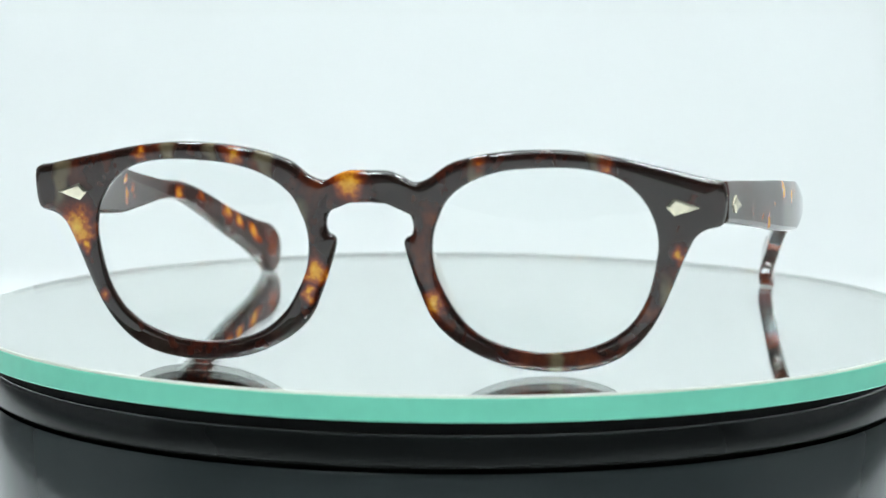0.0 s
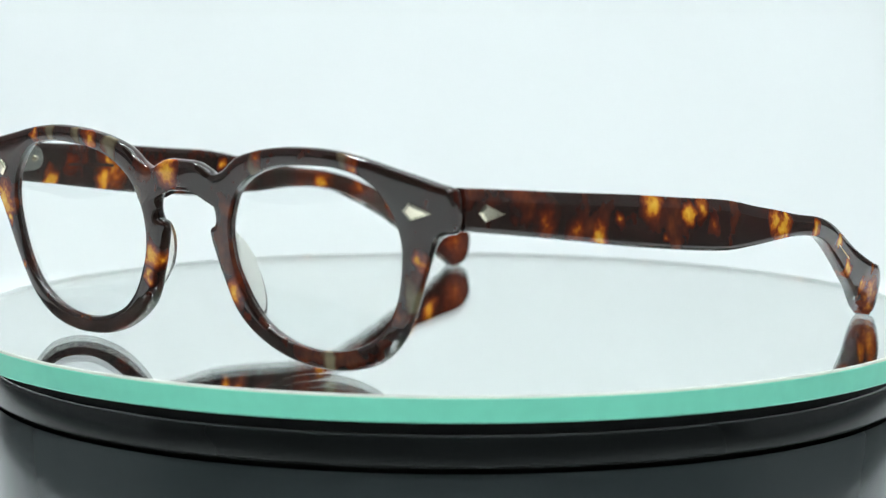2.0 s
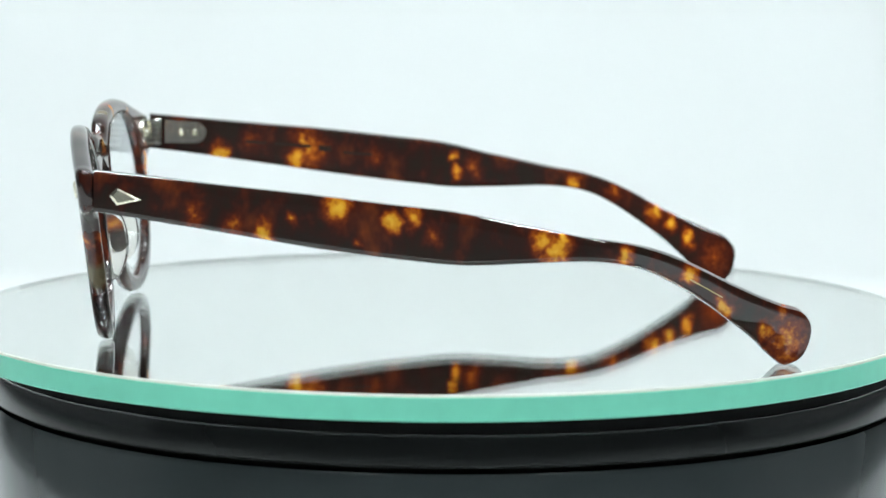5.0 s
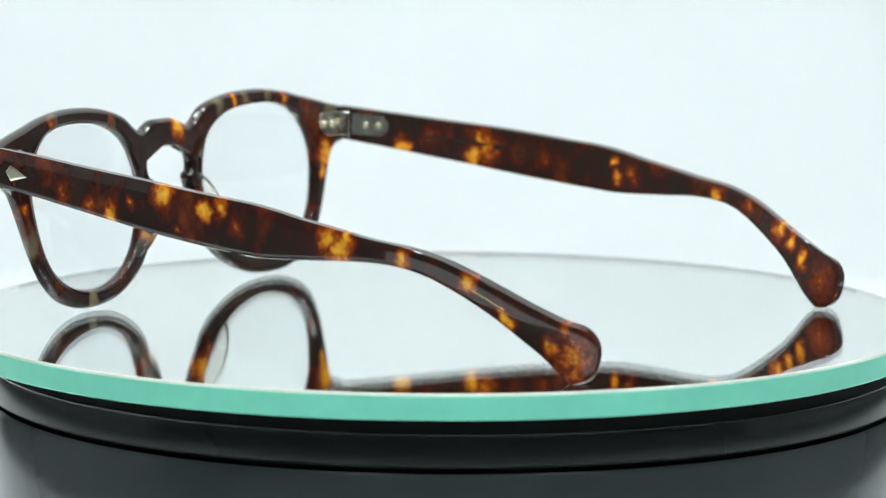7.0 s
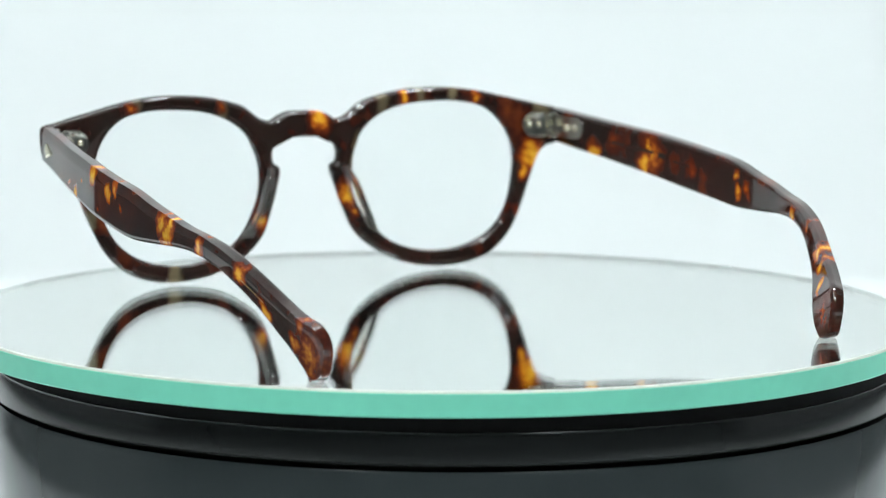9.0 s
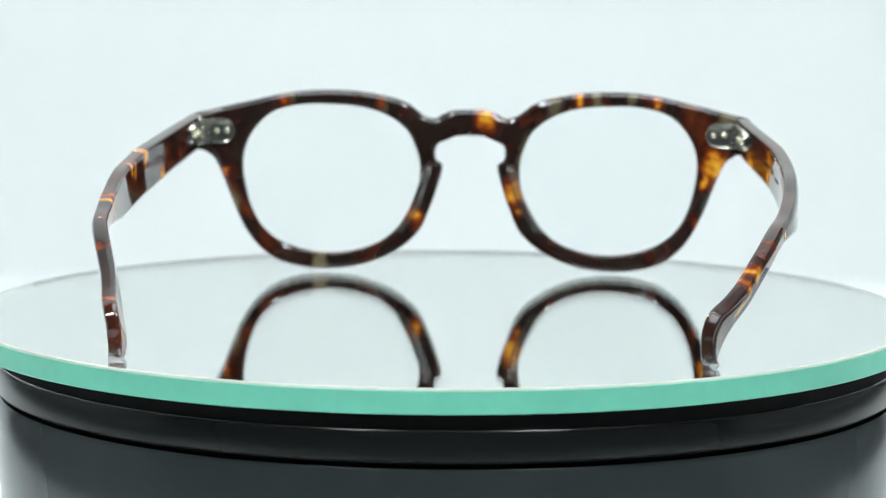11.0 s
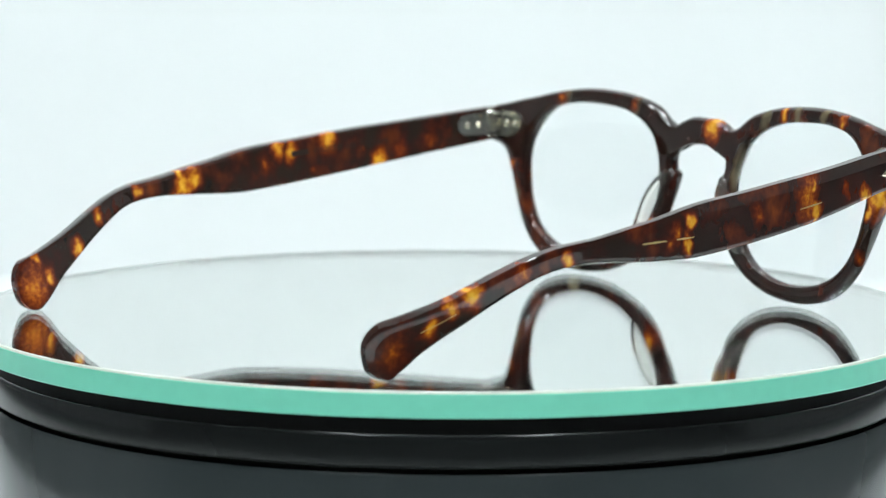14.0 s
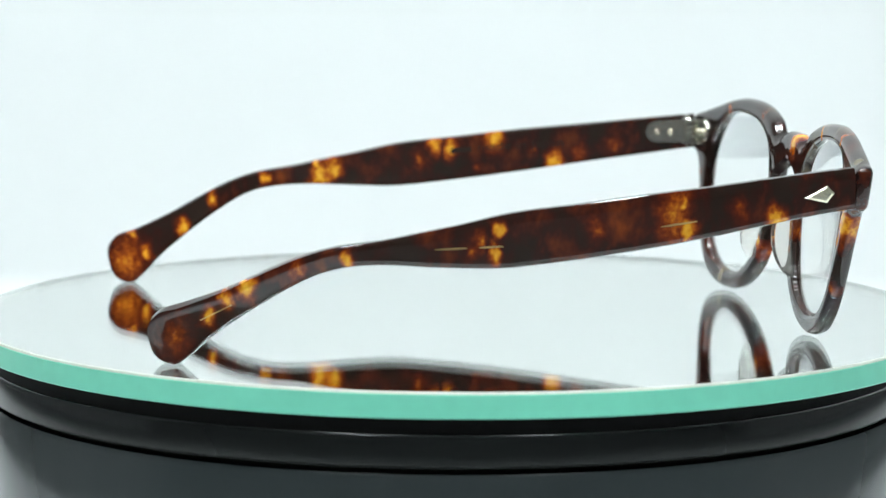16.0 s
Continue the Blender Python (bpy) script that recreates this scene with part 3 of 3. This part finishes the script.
def temple(side):
    spot, stretch, drop = temple_frame(side)
    stations = temple_stations(side)
    bm = bmesh.new()
    rows = []
    total = len(stations)
    for i, (t, b, n) in enumerate(stations):
        span = (t - b).length
        thick = 3.5 if i < total * 0.6 else 3.5 - 0.6 * (i / total - 0.6) / 0.4
        edge = min(0.9, span * 0.3)
        dep = min(0.9, thick * 0.3)
        sect = [(e / max(span, 1e-6), q) for e, q in ((0.0, 0.5), (0.0, dep / thick + 0.04), (0.0, dep / thick), (edge * 0.28, dep / thick * 0.30), (edge, 0.0), (edge * 1.25, 0.0))]
        facet = min(2.1, span * 0.3)
        above = [(e / max(span, 1e-6), q) for e, q in ((0.0, 0.5), (0.0, 0.22), (0.0, 0.18), (facet * 0.16, 0.11), (facet, 0.0), (facet * 1.1, 0.0))]
        full = above + [(0.5, 0.0)] + [(1 - e, q) for e, q in reversed(sect)] + [(1 - e, 1 - q) for e, q in sect[1:]] + [(0.5, 1.0)] + [(e, 1 - q) for e, q in reversed(sect[1:])]
        row = []
        for e, q in full:
            p = t.lerp(b, e) - n * (q * thick)
            p.z = max(p.z, 0.0)
            row.append(bm.verts.new(p * MM))
        rows.append(row)
    k = len(rows[0])
    for a, b in zip(rows, rows[1:]):
        for j in range(k):
            bm.faces.new((a[j], a[(j + 1) % k], b[(j + 1) % k], b[j]))
    bm.faces.new(rows[0])
    bm.faces.new(rows[-1])
    bmesh.ops.remove_doubles(bm, verts=bm.verts, dist=1e-6)
    ob = part("temple", bm, M_RIGHT if side > 0 else M_LEFT, glasses, "tortoiseshell temple arm with paddle tip")
    # kite rivet
    o = spot(9.7, 33.75, 0.0)
    kite(o, spot(14.9, 33.1, 0.0) - o, (0, 0, 1), (side, -0.13, 0), ob)
    # glints of the core wire where the acetate is clear
    runs = () if side > 0 else ((37.3, 44.8, 29.3, 28.4), (76.3, 81.0, 25.1, 24.9), (83.5, 89.6, 24.8, 24.5))
    for y1, y2, z1, z2 in runs:
        bm = bmesh.new()
        low, high = [], []
        for i in range(9):
            f = i / 8
            y, z = y1 + (y2 - y1) * f, z1 + (z2 - z1) * f
            w = (0.10 if side > 0 else 0.18) * math.sin(math.pi * (0.08 + 0.84 * f)) ** 0.5
            for inset, dest in ((0.06, low), (-0.03, high)):
                dest.append([bm.verts.new(spot(y, z + s * w, inset) * MM) for s in (-1, 1)])
        for dest in (low, high):
            for a, b in zip(dest, dest[1:]):
                bm.faces.new((a[0], a[1], b[1], b[0]))
        for j in (0, 1):
            for i in range(8):
                bm.faces.new((low[i][j], low[i + 1][j], high[i + 1][j], high[i][j]))
        for i in (0, 8):
            bm.faces.new((low[i][0], low[i][1], high[i][1], high[i][0]))
        part("core_wire", bm, M_GOLD, ob, "gold core wire showing through")
    first, last = (61, 65) if side > 0 else (66, 70)
    bm = bmesh.new()
    strip = []
    for i in range(first, last + 1):
        t, b, n = stations[i]
        up = (t - b).normalized() * 0.09
        mid = t.lerp(b, 0.5)
        strip.append([bm.verts.new((mid + up * c + n * d) * MM) for c, d in ((-1, 0.03), (1, 0.03), (1, -0.1), (-1, -0.1))])
    for a, b in zip(strip, strip[1:]):
        for j in range(4):
            bm.faces.new((a[j], a[(j + 1) % 4], b[(j + 1) % 4], b[j]))
    bm.faces.new(strip[0])
    bm.faces.new(strip[-1])
    part("core_wire", bm, M_GOLD, ob, "gold core wire showing through")
    return ob


def hinge(side):
    """Riveted barrel hinge: a plate on the front, five leaves round a pin, a plate on the temple."""
    spot, stretch, drop = temple_frame(side)
    ob = None
    bm = bmesh.new()

    def back(x, z, d):
        return Vector((side * (x - 0.4) + 0.4, front_y(x, z) + THICK + d + SKEW * side * x, z + LIFT)) * MM

    # pill-shaped plate on the back of the front
    ring = []
    for i in range(13):
        a = math.pi / 2 + math.pi * i / 12
        ring.append((61.4 + 3.0 * math.cos(a), 35.2 + 3.0 * math.sin(a)))
    ring += [(64.6, 32.2), (64.6, 38.2)]
    lo = [bm.verts.new(back(x, z, -0.3)) for x, z in ring]
    hi = [bm.verts.new(back(x, z, 0.70)) for x, z in ring]
    top = [bm.verts.new(back(62.0 + (x - 62.0) * 0.88, 35.2 + (z - 35.2) * 0.86, 0.50)) for x, z in ring]
    bm.faces.new(lo)
    bm.faces.new(top)
    for a, b in ((lo, hi), (hi, top)):
        for i in range(len(ring)):
            j = (i + 1) % len(ring)
            bm.faces.new((a[i], a[j], b[j], b[i]))
    ob = part("hinge", bm, M_STEEL, glasses, "silver riveted barrel hinge")
    for x in (60.4, 62.9):
        bm = bmesh.new()
        bmesh.ops.create_uvsphere(bm, u_segments=14, v_segments=8, radius=0.75 * MM)
        for v in bm.verts:
            v.co = v.co + back(x, 35.2, 0.55)
        part("rivet_head", bm, M_SILVER, ob)
    # barrel leaves
    px, py = side * 66.9 + 0.4, front_y(67.3, 35) + THICK + 1.9 + SKEW * side * 67.3
    for k in range(5):
        z0 = 32.0 + LIFT + k * 1.26
        bm = spun([(0.0, z0 * MM), (1.45 * MM, z0 * MM), (1.62 * MM, (z0 + 0.15) * MM), (1.62 * MM, (z0 + 0.95) * MM), (1.45 * MM, (z0 + 1.1) * MM), (0.0, (z0 + 1.1) * MM)], 20,
                  (px * MM, py * MM), closed=False)
        x0, x1 = sorted((side * 63.9 + 0.4, px))
        box(bm, (x0 * MM, (py - 1.9) * MM, (z0 + 0.05) * MM), (x1 * MM, (py + 0.9) * MM, (z0 + 0.98) * MM), 0.0001)
        part("barrel_leaf", bm, M_STEEL, ob)
    bm = spun([(0.0, 31.3 * MM), (0.95 * MM, 31.3 * MM), (0.95 * MM, 38.2 * MM), (0.5 * MM, 38.4 * MM), (0.0, 38.4 * MM)], 16, (px * MM, py * MM), closed=False)
    part("hinge_pin", bm, M_STEEL, ob)
    # plate on the inside of the temple
    bm = bmesh.new()
    ring = [(7.0, 31.9), (7.0, 37.4)]
    for i in range(9):
        a = math.pi / 2 - math.pi * i / 8
        ring.append((14.0 + 2.6 * math.cos(a), 34.4 + 2.6 * math.sin(a)))
    lo = [bm.verts.new(spot(y, z, 3.2) * MM) for y, z in ring]
    hi = [bm.verts.new(spot(y, z, 4.15) * MM) for y, z in ring]
    bm.faces.new(lo)
    bm.faces.new(hi)
    for i in range(len(ring)):
        j = (i + 1) % len(ring)
        bm.faces.new((lo[i], lo[j], hi[j], hi[i]))
    part("temple_plate", bm, M_STEEL, ob)
    for y in (10.8, 14.0):
        bm = bmesh.new()
        bmesh.ops.create_uvsphere(bm, u_segments=14, v_segments=8, radius=0.75 * MM)
        for v in bm.verts:
            v.co = v.co + spot(y, 34.4, 4.15) * MM
        part("rivet_head", bm, M_SILVER, ob)
    return ob


def inscription(words, side, y1, y2, z1, z2, height, parent):
    """Printed words on the inner face of a temple, from y1 to y2."""
    cu = bpy.data.curves.new("inscription", "FONT")
    cu.body = words
    cu.size = 1.0
    tmp = bpy.data.objects.new("inscription", cu)
    me = bpy.data.meshes.new_from_object(tmp)
    bpy.data.objects.remove(tmp)
    spot, stretch, drop = temple_frame(side)
    w = max(v.co.x for v in me.vertices)
    h = 0.7
    for v in me.vertices:
        f = v.co.x / w
        g = v.co.y / h
        y = y1 + (y2 - y1) * f
        v.co = spot(y, z1 + (z2 - z1) * f + g * height, 3.54) * MM
    me.materials.append(M_INK)
    ob = new("inscription", me)
    ob.parent = parent
    return tagged(ob, "small dark printed words")


def print_bars(side, runs, parent):
    spot, stretch, drop = temple_frame(side)
    bm = bmesh.new()
    for y1, y2, z, h in runs:
        n = 6
        top = [bm.verts.new(spot(y1 + (y2 - y1) * i / n, z + h - 0.085 * (y2 - y1) * i / n, 3.54) * MM) for i in range(n + 1)]
        bot = [bm.verts.new(spot(y1 + (y2 - y1) * i / n, z - 0.085 * (y2 - y1) * i / n, 3.54) * MM) for i in range(n + 1)]
        for i in range(n):
            bm.faces.new((top[i], top[i + 1], bot[i + 1], bot[i]))
    return part("print", bm, M_INK, parent, "small dark printed marks", smooth=False)


skewed(front_frame())
for s in (1, -1):
    skewed(lens(s))
    skewed(nose_pad(s))
    skewed(kite((s * 59.35 + MIDDLE, front_y(59.35, 34.4), 34.4 + LIFT), (s, 0.19, -0.03), (0, -0.126, 1), (s * 0.19, -1, -0.13), glasses))
    arm = temple(s)
    hinge(s)
    if s > 0:
        inscription("made in Japan", s, 57.5, 36.5, 29.4, 30.8, 2.0, arm)
        print_bars(s, ((59.0, 64.0, 29.3, 1.3),), arm)
    else:
        print_bars(s, ((26, 31, 31.6, 0.7), (33, 42, 31.0, 0.7), (44, 47, 29.5, 1.4), (50, 57, 28.8, 0.6)), arm)


# ---- the table turns once in some 23 seconds ----
def motions():
    turned = [(0.0, 0.0), (4.2, -65.7), (6.3, -98.6), (8.2, -128.6), (10.3, -161.6), (13.5, -211.1), (16.0, -250.1)]
    seat = pose(-0.015511, -0.07386, 0.0, 0, 0, -11.38)
    rows, spin = [], []
    for k in range(65):
        t = k * 0.25
        a = float(np.interp(t, [x for x, y in turned], [y for x, y in turned]))
        rows.append((t, pose(0, 0, 0, 0, 0, a) @ seat))
        # the plate lies a little off the axle
        lie = radians(a - 63.0)
        spin.append((t, pose(0.0025 * math.cos(lie), 0.0064 + 0.0025 * math.sin(lie), 0, 0, 0, a)))
    walk(glasses, rows)
    walk(plate, spin)


motions()
